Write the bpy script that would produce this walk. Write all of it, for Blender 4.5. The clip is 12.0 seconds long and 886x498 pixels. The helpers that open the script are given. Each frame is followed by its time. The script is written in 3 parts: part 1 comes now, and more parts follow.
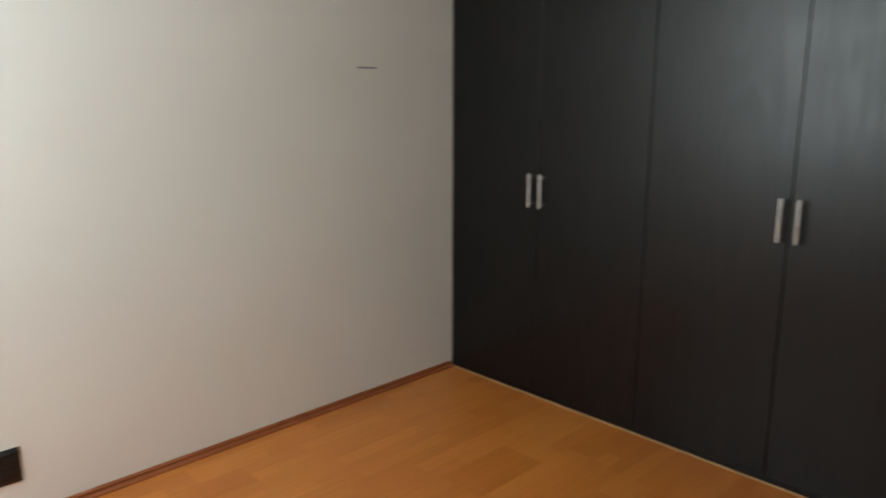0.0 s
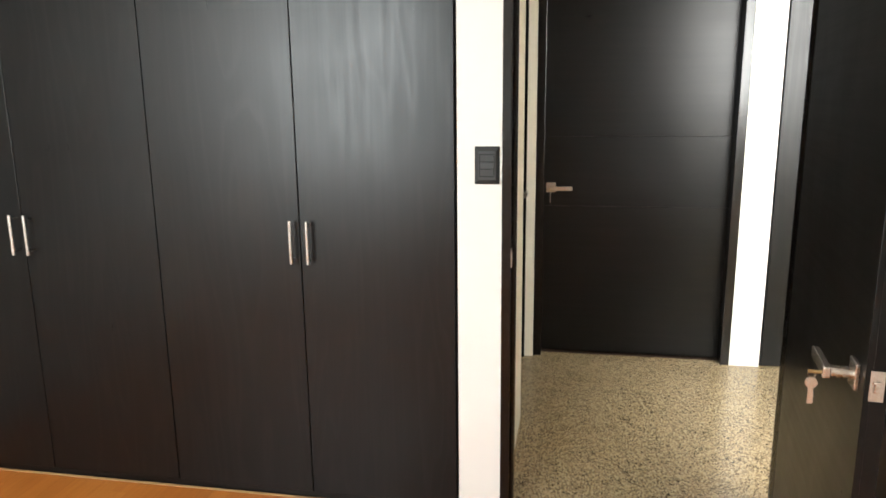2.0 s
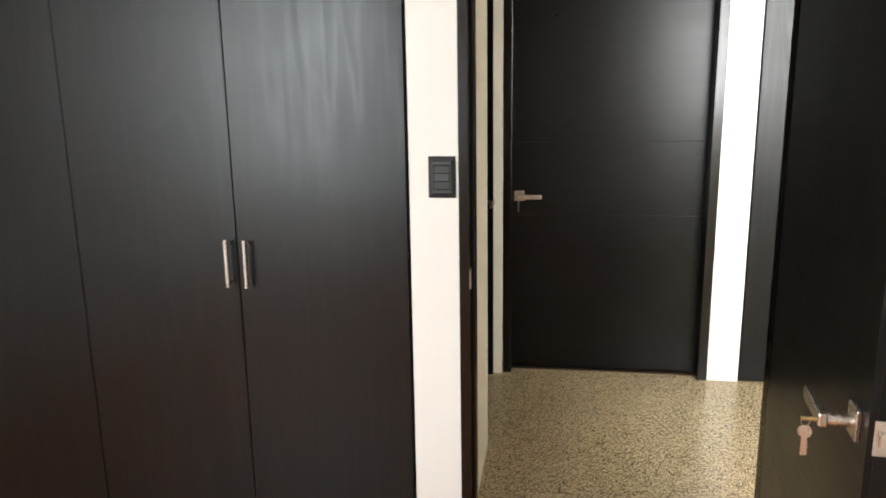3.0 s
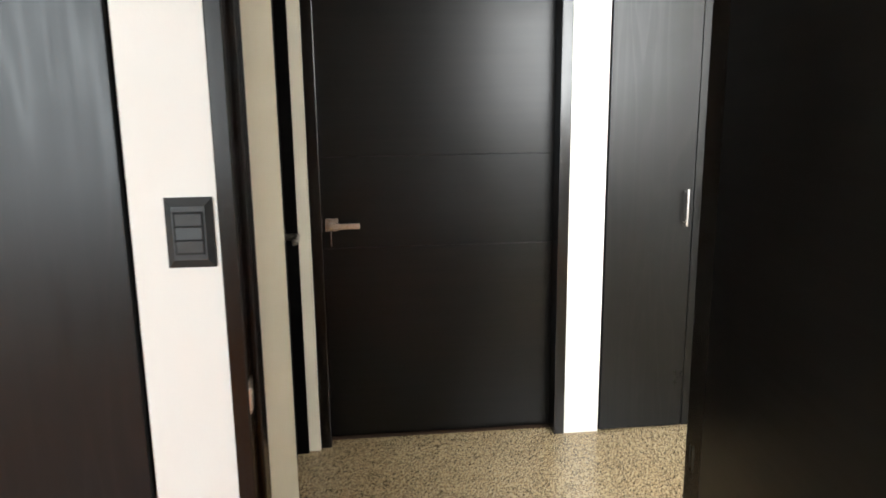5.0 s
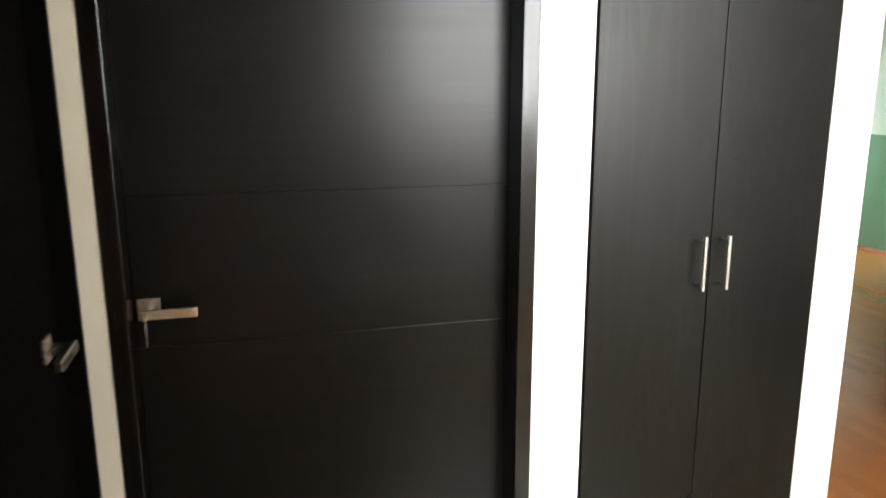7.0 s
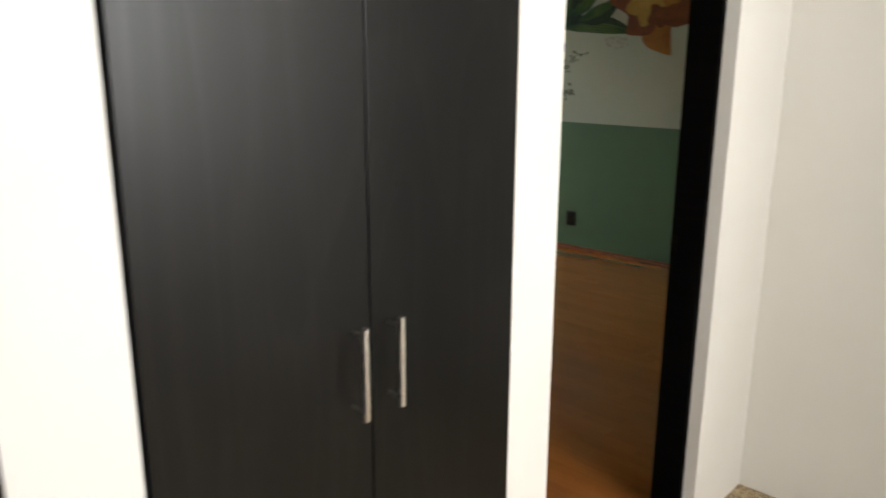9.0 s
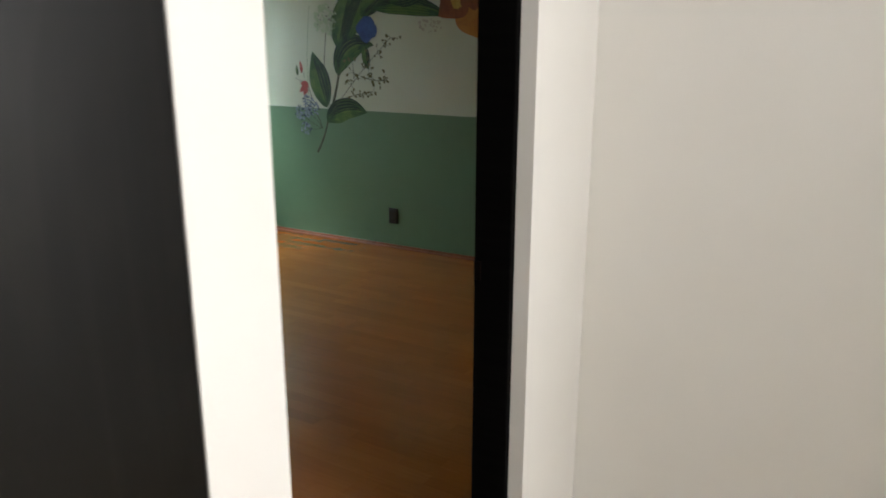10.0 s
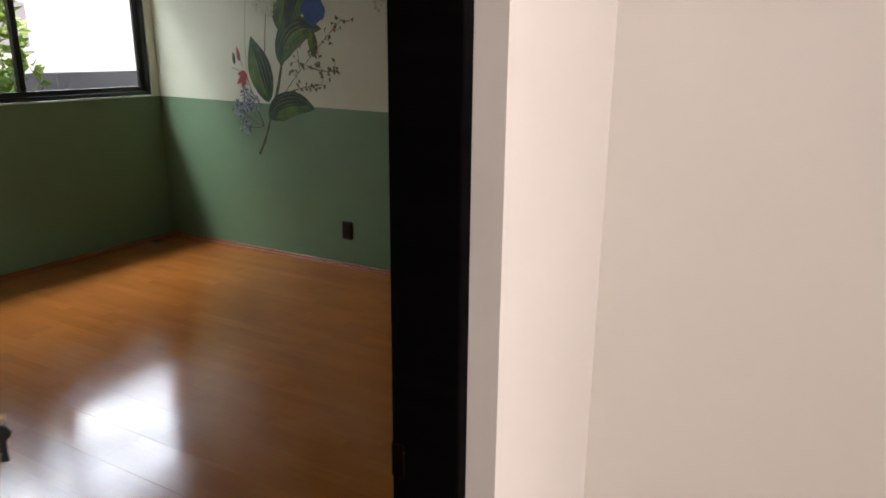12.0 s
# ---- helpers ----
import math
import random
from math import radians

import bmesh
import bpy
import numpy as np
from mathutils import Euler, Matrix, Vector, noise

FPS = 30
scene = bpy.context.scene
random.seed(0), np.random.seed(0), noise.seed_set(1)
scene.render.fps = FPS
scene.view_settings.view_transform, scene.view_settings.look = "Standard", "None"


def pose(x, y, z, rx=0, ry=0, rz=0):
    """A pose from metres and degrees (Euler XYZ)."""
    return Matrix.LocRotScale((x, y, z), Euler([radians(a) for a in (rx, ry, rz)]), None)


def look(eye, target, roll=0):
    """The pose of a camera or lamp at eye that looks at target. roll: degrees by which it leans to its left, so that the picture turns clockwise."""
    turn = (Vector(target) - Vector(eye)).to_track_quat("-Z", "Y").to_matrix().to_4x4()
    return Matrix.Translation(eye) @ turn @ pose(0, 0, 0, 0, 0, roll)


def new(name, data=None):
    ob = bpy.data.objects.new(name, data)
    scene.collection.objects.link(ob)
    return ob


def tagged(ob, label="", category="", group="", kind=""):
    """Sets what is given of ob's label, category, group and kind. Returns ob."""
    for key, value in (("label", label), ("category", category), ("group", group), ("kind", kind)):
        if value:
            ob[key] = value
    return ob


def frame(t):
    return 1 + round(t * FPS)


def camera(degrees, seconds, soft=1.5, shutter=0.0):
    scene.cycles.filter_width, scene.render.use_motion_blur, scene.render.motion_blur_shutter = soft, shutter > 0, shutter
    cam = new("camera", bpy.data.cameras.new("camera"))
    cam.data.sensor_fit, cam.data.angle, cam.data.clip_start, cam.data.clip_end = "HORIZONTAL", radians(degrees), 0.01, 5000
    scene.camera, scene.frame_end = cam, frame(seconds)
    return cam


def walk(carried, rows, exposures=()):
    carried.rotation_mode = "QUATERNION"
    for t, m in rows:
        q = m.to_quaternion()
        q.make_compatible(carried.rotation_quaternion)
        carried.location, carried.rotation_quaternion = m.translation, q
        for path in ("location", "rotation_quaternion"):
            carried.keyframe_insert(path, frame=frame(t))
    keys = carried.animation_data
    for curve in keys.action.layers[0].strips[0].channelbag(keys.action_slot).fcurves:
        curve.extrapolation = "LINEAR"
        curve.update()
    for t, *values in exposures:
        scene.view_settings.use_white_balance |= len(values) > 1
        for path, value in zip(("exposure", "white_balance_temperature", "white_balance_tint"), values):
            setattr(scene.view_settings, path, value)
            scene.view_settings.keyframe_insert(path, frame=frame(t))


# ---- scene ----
cam = camera(63.8, 12.0, soft=1.6, shutter=0.4)

# seconds, x, y, z, yaw, pitch, roll
ROWS = [
    (0, 2.456, -2.446, 1.360, 45.84, -12.19, 0.01),
    (0.5, 2.509, -2.379, 1.355, 32.66, -11.22, -0.29),
    (1, 2.415, -2.401, 1.430, 15.89, -12.18, 0.22),
    (1.5, 2.450, -2.317, 1.426, 11.24, -12.06, 0.73),
    (2, 2.487, -2.223, 1.420, 10.48, -11.95, 0.60),
    (2.5, 2.526, -2.139, 1.422, 10.39, -11.80, 0.65),
    (4.5, 2.504, -1.393, 1.426, -3.56, -11.70, 0.95),
    (5, 2.513, -1.206, 1.419, -6.08, -11.56, 0.68),
    (5.5, 2.474, -0.965, 1.424, -8.38, -11.52, 0.52),
    (6, 2.509, -0.699, 1.430, -10.35, -11.62, 0.41),
    (6.5, 2.571, -0.397, 1.441, -12.58, -11.86, 0.35),
    (8.3, 2.898, 0.511, 1.430, -29.65, -12.63, -0.46),
    (8.7, 3.053, 0.643, 1.430, -38.91, -13.16, -0.41),
    (9, 3.164, 0.769, 1.438, -45.97, -13.48, -0.19),
    (9.5, 3.390, 0.894, 1.457, -54.65, -14.04, -0.04),
    (10, 3.698, 0.939, 1.439, -58.82, -14.49, -0.13),
    (10.5, 3.907, 0.999, 1.465, -59.92, -15.92, 0.04),
    (11, 4.159, 1.125, 1.464, -59.91, -16.26, 0.08),
    (11.2, 4.214, 1.166, 1.474, -59.98, -16.28, 0.15),
    (11.5, 4.306, 1.203, 1.475, -59.80, -16.20, 0.16),
    (12, 4.493, 1.283, 1.471, -60.52, -15.74, -0.43),
]
EXPOSURES = [(0.0, 0.42, 6250, 2), (0.5, 1.4, 6050, 0), (1.0, 2.08, 6350, -1), (1.6, 1.74, 6450, 5), (2.5, 1.4, 6350, 7), (4.5, 1.24, 6200, 7), (5.5, 1.22, 6150, 7), (6.5, 1.47, 6300, 7), (8.5, 0.45, 6350, 10), (9.5, 0.6, 6400, 10), (10.5, 0.1, 6050, 13), (11.5, 0.33, 6500, 22), (12.0, 0.33, 6850, 25)]
walk(cam, [(t, pose(x, y, z, 90 + p, 0, yaw) @ pose(0, 0, 0, 0, 0, -r)) for t, x, y, z, yaw, p, r in ROWS], EXPOSURES)

# ---------- world and light ----------
SUN_EL, SUN_ROT = radians(50), radians(200)
world = bpy.data.worlds.new("sky")
scene.world = world
world.use_nodes = True
wn = world.node_tree.nodes
sky = wn.new("ShaderNodeTexSky")
sky.sky_type, sky.sun_disc, sky.sun_elevation, sky.sun_rotation = "NISHITA", False, SUN_EL, SUN_ROT
sky.air_density, sky.dust_density = 1.0, 2.0
world.node_tree.links.new(sky.outputs[0], wn["Background"].inputs[0])
wn["Background"].inputs[1].default_value = 0.15

sun = new("sun", bpy.data.lights.new("sun", "SUN"))
sun.data.energy, sun.data.angle, sun.data.color = 5.0, radians(0.6), (1, 0.95, 0.88)
sun.matrix_world = look((0, 0, 0), (math.sin(SUN_ROT) * -1 * math.cos(SUN_EL), -math.cos(SUN_ROT) * math.cos(SUN_EL), -math.sin(SUN_EL)))


def window_light(name, place, target, w, h, power, colour=(0.93, 0.97, 1.0)):
    """Sky light that comes in through a window's opening."""
    lamp = new(name, bpy.data.lights.new(name, "AREA"))
    lamp.data.shape, lamp.data.size, lamp.data.size_y, lamp.data.energy, lamp.data.color = "RECTANGLE", w, h, power, colour
    lamp.matrix_world = look(place, target)
    return lamp


window_light("window_light_bedroom", (0.7, -3.48, 1.63), (0.8, 0, 1.58), 1.2, 1.3, 42, (0.94, 0.985, 1.0))
window_light("window_light_stairs", (4.14, -1.28, 1.83), (4.14, 1, 1.65), 1.48, 1.05, 54, (1.0, 0.98, 0.95))
# Two panels added outside the green room window, out of view, for sky light.
window_light("window_light_green_room", (8.6, 8.35, 3.30), (8.6, 6.15, 1.0), 5.0, 3.1, 410, (0.77, 0.94, 1.0))
window_light("window_light_sky_gap", (7.1, 7.32, 4.16), (7.1, 5.9, 1.1), 3.4, 0.62, 200, (0.80, 0.98, 1.0))


# ---------- materials ----------
def material(name, base, rough=0.5, metal=0.0, spec=0.5):
    m = bpy.data.materials.new(name)
    m.use_nodes = True
    b = m.node_tree.nodes["Principled BSDF"]
    b.inputs["Base Color"].default_value = (*base, 1)
    b.inputs["Roughness"].default_value = rough
    b.inputs["Metallic"].default_value = metal
    b.inputs["Specular IOR Level"].default_value = spec
    return m


class Nodes:
    """Short hand for building node trees."""

    def __init__(self, m):
        self.t = m.node_tree
        self.b = self.t.nodes["Principled BSDF"]

    def add(self, kind, **values):
        n = self.t.nodes.new("ShaderNode" + kind)
        for k, v in values.items():
            n.inputs[k.replace("_", " ")].default_value = v
        return n

    def link(self, a, b):
        self.t.links.new(a, b)

    def coords(self, scale, world_space=False):
        mp = self.add("Mapping")
        mp.inputs["Scale"].default_value = scale
        if world_space:
            self.link(self.add("NewGeometry").outputs["Position"], mp.inputs["Vector"])
        else:
            self.link(self.add("TexCoord").outputs["Object"], mp.inputs["Vector"])
        return mp.outputs["Vector"]

    def noise(self, vec, scale, detail=4.0, rough=0.55, dist=0.0):
        n = self.add("TexNoise", Scale=scale, Detail=detail, Roughness=rough, Distortion=dist)
        self.link(vec, n.inputs["Vector"])
        return n.outputs["Fac"]

    def ramp(self, fac, stops):
        r = self.add("ValToRGB")
        e = r.color_ramp.elements
        while len(e) < len(stops):
            e.new(0.5)
        for el, (pos, col) in zip(e, stops):
            el.position = pos
            el.color = (*col, 1) if len(col) == 3 else col
        self.link(fac, r.inputs["Fac"])
        return r.outputs["Color"]

    def mix(self, fac, a, b, blend="MIX"):
        n = self.t.nodes.new("ShaderNodeMix")
        n.data_type, n.blend_type = "RGBA", blend
        for sock, v in ((n.inputs[0], fac), (n.inputs[6], a), (n.inputs[7], b)):
            if isinstance(v, bpy.types.NodeSocket):
                self.link(v, sock)
            elif isinstance(v, tuple):
                sock.default_value = (*v, 1)
            else:
                sock.default_value = v
        return n.outputs[2]

    def math(self, op, a, b=0.0):
        n = self.add("Math")
        n.operation = op
        for sock, v in ((n.inputs[0], a), (n.inputs[1], b)):
            if isinstance(v, bpy.types.NodeSocket):
                self.link(v, sock)
            else:
                sock.default_value = v
        return n.outputs[0]

    def bump(self, height, strength=0.1, distance=0.002):
        n = self.add("Bump", Strength=strength, Distance=distance)
        self.link(height, n.inputs["Height"])
        self.link(n.outputs["Normal"], self.b.inputs["Normal"])


GREEN_WINDOW_Y = 5.96


def plaster(name, base, dado=None, dado_z=1.103):
    """Painted plaster: fine roller grain, faint large mottling; with dado, another paint below a height."""
    m = material(name, base, 0.62)
    n = Nodes(m)
    p = n.coords((1, 1, 1), True)
    big = n.noise(p, 0.9, 3)
    fine = n.noise(p, 160, 3)
    mid = n.noise(p, 9, 4)
    dirt = n.ramp(big, [(0.3, (0.93, 0.925, 0.91)), (0.7, (1, 1, 1))])
    col = n.mix(1.0, base, dirt, "MULTIPLY")
    if dado:
        sep = n.add("SeparateXYZ")
        n.link(p, sep.inputs[0])
        level = n.math("ADD", sep.outputs[2], n.math("MULTIPLY", n.math("SUBTRACT", GREEN_WINDOW_Y, sep.outputs[1]), 0.012))
        edge = n.math("ADD", level, n.math("MULTIPLY", n.math("SUBTRACT", mid, 0.5), 0.004))
        below = n.math("LESS_THAN", edge, dado_z)
        col = n.mix(below, col, n.mix(1.0, dado, dirt, "MULTIPLY"))
    n.link(col, n.b.inputs["Base Color"])
    n.link(n.ramp(mid, [(0.3, (0.55,) * 3), (0.7, (0.7,) * 3)]), n.b.inputs["Roughness"])
    n.bump(n.math("ADD", fine, n.math("MULTIPLY", mid, 1.5)), 0.18, 0.0012)
    return m


def dark_wood(name, lo, hi, rough, horizontal=False, figure=1.0, spec=0.27):
    """Espresso-stained veneer: fine fibres along the grain, curly figure lines and a satin lacquer."""
    m = material(name, lo, rough, 0.0, spec)
    n = Nodes(m)
    sc = (1, 1, 5) if horizontal else (5, 5, 0.8)
    rnd = n.add("ObjectInfo").outputs["Random"]
    off = n.add("Mapping")
    sh = n.add("CombineXYZ")
    n.link(n.math("MULTIPLY", rnd, 37.0), sh.inputs[0])
    n.link(n.math("MULTIPLY", rnd, 11.0), sh.inputs[2])
    n.link(n.add("TexCoord").outputs["Object"], off.inputs["Vector"])
    n.link(sh.outputs[0], off.inputs["Location"])
    off.inputs["Scale"].default_value = sc
    v = off.outputs["Vector"]
    along = (lambda k: (1, 1, k)) if horizontal else (lambda k: (k, k, 1))
    # narrow wavering figure lines, strong in some patches and absent in others
    warp = n.noise(n_scaled(n, v, (1, 1, 1) if horizontal else (1, 1, 0.75)), 0.85, 2.5, 0.5, 0.3)
    rings = n.math("FRACT", n.math("MULTIPLY", warp, 15.0))
    lines = n.ramp(rings, [(0.0, (0.1,) * 3), (0.45, (0.15,) * 3), (0.82, (0.8,) * 3), (0.99, (0.1,) * 3)])
    patch = n.ramp(n.noise(v, 0.5, 2), [(0.34, (0,) * 3), (0.52, (1,) * 3)])
    streak = n.noise(n_scaled(n, v, along(5 if horizontal else 7)), 1.7, 3, 0.6, 0.1 if horizontal else 0.6)
    fib = n.noise(n_scaled(n, v, along(9 if horizontal else 24)), 2.0, 3 if horizontal else 6, 0.6)
    flecks = n.noise(n_scaled(n, v, along(8)), 5.0, 2, 0.6, 0.2)
    cloud = n.noise(n.coords((1, 1, 1)), 2.6, 5, 0.6, 0.4)
    fibre = n.mix(0.5, fib, n.ramp(streak, [(0.3, (0,) * 3), (0.7, (1,) * 3)]))
    fibre = fibre if horizontal else n.mix(0.3, fibre, flecks)
    grain = n.mix(n.math("MULTIPLY", patch, 0.42 * figure), fibre, lines)
    col = n.mix(n.ramp(grain, [(0.35, (0,) * 3), (0.75, (1,) * 3)]), lo, hi)
    n.link(col, n.b.inputs["Base Color"])
    n.link(n.math("ADD", n.math("MULTIPLY", cloud, 0.20), n.math("ADD", n.math("MULTIPLY", grain, -0.06 if horizontal else -0.16), rough - 0.04)), n.b.inputs["Roughness"])
    n.bump(fibre, 0.012 if horizontal else 0.075, 0.0010)
    return m


def n_scaled(n, vec, s):
    mp = n.add("Mapping")
    mp.inputs["Scale"].default_value = s
    n.link(vec, mp.inputs["Vector"])
    return mp.outputs["Vector"]


def laminate(name, tones, rough, spec=0.5):
    """Three-strip laminate board: each board has its own tone, strips and grain run along local y."""
    m = material(name, tones[1], rough, 0.0, spec)
    n = Nodes(m)
    rnd = n.add("ObjectInfo").outputs["Random"]
    tc = n.add("TexCoord").outputs["Object"]
    off = n.add("Mapping")
    sh = n.add("CombineXYZ")
    n.link(n.math("MULTIPLY", rnd, 53.0), sh.inputs[1])
    n.link(n.math("MULTIPLY", rnd, 17.0), sh.inputs[2])
    n.link(tc, off.inputs["Vector"])
    n.link(sh.outputs[0], off.inputs["Location"])
    v = off.outputs["Vector"]
    brick = n.add("TexBrick", Scale=1.0, Mortar_Size=0.0006, Mortar_Smooth=0.2, Bias=0.0, Brick_Width=0.42, Row_Height=0.0633)
    brick.offset, brick.offset_frequency = 0.37, 2
    rot = n.add("Mapping")
    rot.inputs["Rotation"].default_value = (0, 0, radians(90))
    n.link(v, rot.inputs["Vector"])
    n.link(rot.outputs["Vector"], brick.inputs["Vector"])
    brick.inputs["Color1"].default_value = (0, 0, 0, 1)
    brick.inputs["Color2"].default_value = (1, 1, 1, 1)
    brick.inputs["Mortar"].default_value = (0.2, 0.2, 0.2, 1)
    fib = n.noise(n_scaled(n, v, (60, 2.2, 60)), 1.6, 5, 0.6, 0.4)
    tone = n.math("ADD", n.math("MULTIPLY", brick.outputs["Color"], 0.26), n.math("ADD", n.math("MULTIPLY", fib, 0.5), n.math("MULTIPLY", rnd, 0.12)))
    col = n.ramp(tone, [(0.15, tones[0]), (0.5, tones[1]), (0.85, tones[2])])
    n.link(col, n.b.inputs["Base Color"])
    smudge = n.noise(n.coords((1, 1, 1), True), 3.5, 5, 0.6)
    n.link(n.ramp(smudge, [(0.3, (rough - 0.05,) * 3), (0.7, (rough + 0.09,) * 3)]), n.b.inputs["Roughness"])
    n.bump(fib, 0.05, 0.0006)
    return m


def terrazzo(name):
    m = material(name, (0.45, 0.41, 0.33), 0.32)
    n = Nodes(m)
    p = n.coords((1, 1, 1), True)
    jitter = n.add("TexNoise", Scale=90.0, Detail=2.0)
    n.link(p, jitter.inputs["Vector"])
    wob = n.add("VectorMath")
    wob.operation = "MULTIPLY_ADD"
    wob.inputs[1].default_value = (0.004, 0.004, 0.004)
    n.link(jitter.outputs["Color"], wob.inputs[0])
    n.link(p, wob.inputs[2])
    cells = []
    for size in (300.0, 215.0, 470.0):
        v = n.add("TexVoronoi", Scale=size, Randomness=1.0)
        n.link(wob.outputs[0], v.inputs["Vector"])
        s = n.add("SeparateColor")
        n.link(v.outputs["Color"], s.inputs[0])
        cells.append(s)
    base = n.ramp(cells[2].outputs[0], [(0.0, (0.30, 0.195, 0.09)), (0.5, (0.47, 0.365, 0.215)), (1.0, (0.66, 0.555, 0.375))])
    dark = n.ramp(cells[0].outputs[1], [(0.0, (1, 1, 1)), (0.23, (1, 1, 1)), (0.25, (0, 0, 0)), (1.0, (0, 0, 0))])
    large = n.ramp(cells[1].outputs[2], [(0.0, (1, 1, 1)), (0.05, (1, 1, 1)), (0.06, (0, 0, 0)), (1.0, (0, 0, 0))])
    col = n.mix(dark, base, (0.052, 0.032, 0.015))
    col = n.mix(large, col, (0.055, 0.04, 0.022))
    cloud = n.noise(p, 2.2, 4)
    col = n.mix(1.0, col, n.ramp(cloud, [(0.3, (0.88, 0.86, 0.82)), (0.7, (1, 1, 1))]), "MULTIPLY")
    n.link(col, n.b.inputs["Base Color"])
    n.link(n.ramp(cloud, [(0.3, (0.17,) * 3), (0.7, (0.24,) * 3)]), n.b.inputs["Roughness"])
    return m


def speckled(name, base, rough, amount=0.12, scale=30.0, metal=0.0, bump=0.05):
    """A plain paint, plastic or metal with faint mottling and wear."""
    m = material(name, base, rough, metal)
    n = Nodes(m)
    p = n.coords((1, 1, 1), True)
    a, b = n.noise(p, scale, 4), n.noise(p, scale * 9, 3)
    k = n.ramp(a, [(0.3, (1 - amount,) * 3), (0.7, (1, 1, 1))])
    n.link(n.mix(1.0, base, k, "MULTIPLY"), n.b.inputs["Base Color"])
    n.link(n.ramp(b, [(0.3, (max(rough - 0.06, 0.02),) * 3), (0.7, (rough + 0.06,) * 3)]), n.b.inputs["Roughness"])
    if bump:
        n.bump(b, bump, 0.0006)
    return m


WHITE = plaster("white_paint", (0.80, 0.78, 0.74))
# Wall paint tinted beige, so its colour carries the shade on the hall wall.
SHADED_WHITE = plaster("shaded_white_paint", (0.80, 0.745, 0.62))
GREEN_ROOM = plaster("green_dado_paint", (0.66, 0.68, 0.53), (0.16, 0.265, 0.15))
CEILING = plaster("ceiling_paint", (0.8, 0.79, 0.76))
CLOSET = dark_wood("espresso_veneer", (0.0016, 0.0016, 0.0017), (0.0062, 0.0060, 0.0056), 0.35, False, 1.0, 0.33)
DOOR = dark_wood("espresso_door_veneer", (0.0016, 0.0014, 0.0013), (0.0040, 0.0032, 0.0027), 0.29, True, 0.0, 0.28)
DOOR_MATT = dark_wood("matt_side_door_veneer", (0.0014, 0.0012, 0.0011), (0.003, 0.0026, 0.0023), 0.75, True, 0.1, 0.04)
FRAME = dark_wood("espresso_frame_wood", (0.0020, 0.0015, 0.0013), (0.010, 0.006, 0.0045), 0.24, False, 0.6, 0.40)
INSIDE = speckled("dark_closet_inside", (0.006, 0.006, 0.006), 0.8)
FLOOR_WARM = laminate("honey_laminate", [(0.38, 0.115, 0.016), (0.50, 0.17, 0.03), (0.60, 0.235, 0.05)], 0.36)
FLOOR_BROWN = laminate("brown_laminate", [(0.25, 0.075, 0.014), (0.31, 0.102, 0.020), (0.37, 0.138, 0.030)], 0.135, 0.62)
SUBFLOOR = speckled("floor_underlay", (0.06, 0.03, 0.015), 0.8)
SKIRT = speckled("reddish_wood_trim", (0.30, 0.088, 0.028), 0.45, 0.3, 14)
TERRAZZO = terrazzo("terrazzo")
STEEL = speckled("brushed_nickel", (0.62, 0.58, 0.53), 0.26, 0.1, 60, 1.0, 0.02)
BRASS = speckled("worn_brass", (0.62, 0.47, 0.24), 0.3, 0.2, 80, 1.0, 0.02)
CHROME = speckled("polished_handle_steel", (0.82, 0.81, 0.79), 0.27, 0.05, 60, 1.0, 0.02)
PLASTIC = speckled("charcoal_plastic", (0.019, 0.021, 0.021), 0.5, 0.1, 50)
BLACK = speckled("black_plastic", (0.008, 0.008, 0.008), 0.38, 0.1, 50)
ALU = speckled("black_window_aluminium", (0.012, 0.012, 0.013), 0.35, 0.1, 20)
CONCRETE = speckled("grey_concrete", (0.16, 0.16, 0.165), 0.85, 0.35, 3, 0.0, 0.3)
FACADE = speckled("white_facade_render", (0.82, 0.80, 0.76), 0.8, 0.12, 1.2)
LEAF = speckled("shrub_leaf", (0.26, 0.40, 0.06), 0.45, 0.4, 20)
TWIG = speckled("shrub_twig", (0.12, 0.08, 0.05), 0.8, 0.3, 20)
PARAPET = speckled("dark_bluish_metal_sheet", (0.045, 0.052, 0.06), 0.6, 0.3, 4)
GLASS = material("window_glass", (1, 1, 1), 0.0)
GLASS.node_tree.nodes["Principled BSDF"].inputs["Transmission Weight"].default_value = 1.0
GLASS.node_tree.nodes["Principled BSDF"].inputs["IOR"].default_value = 1.45
DARK_GLASS = material("far_window_glass", (0.35, 0.36, 0.37), 0.1)


# ---------- mesh helpers ----------
def box_into(bm, x0, x1, y0, y1, z0, z1, bevel=0.0):
    vs = [bm.verts.new((x, y, z)) for x in (x0, x1) for y in (y0, y1) for z in (z0, z1)]
    fs = [bm.faces.new([vs[i] for i in q]) for q in ((0, 1, 3, 2), (4, 6, 7, 5), (0, 4, 5, 1), (2, 3, 7, 6), (0, 2, 6, 4), (1, 5, 7, 3))]
    if bevel:
        bmesh.ops.bevel(bm, geom=list({e for f in fs for e in f.edges}), offset=bevel, segments=2, affect="EDGES", profile=0.5)
    return bm


def box(x0, x1, y0, y1, z0, z1, bevel=0.0):
    return box_into(bmesh.new(), x0, x1, y0, y1, z0, z1, bevel)


def rod_into(bm, a, b, r, seg=16, r2=None, cap=True):
    a, b = Vector(a), Vector(b)
    q = (b - a).to_track_quat("Z", "Y").to_matrix().to_4x4()
    m = Matrix.Translation((a + b) / 2) @ q
    bmesh.ops.create_cone(bm, cap_ends=cap, segments=seg, radius1=r, radius2=r if r2 is None else r2, depth=(b - a).length, matrix=m)
    return bm


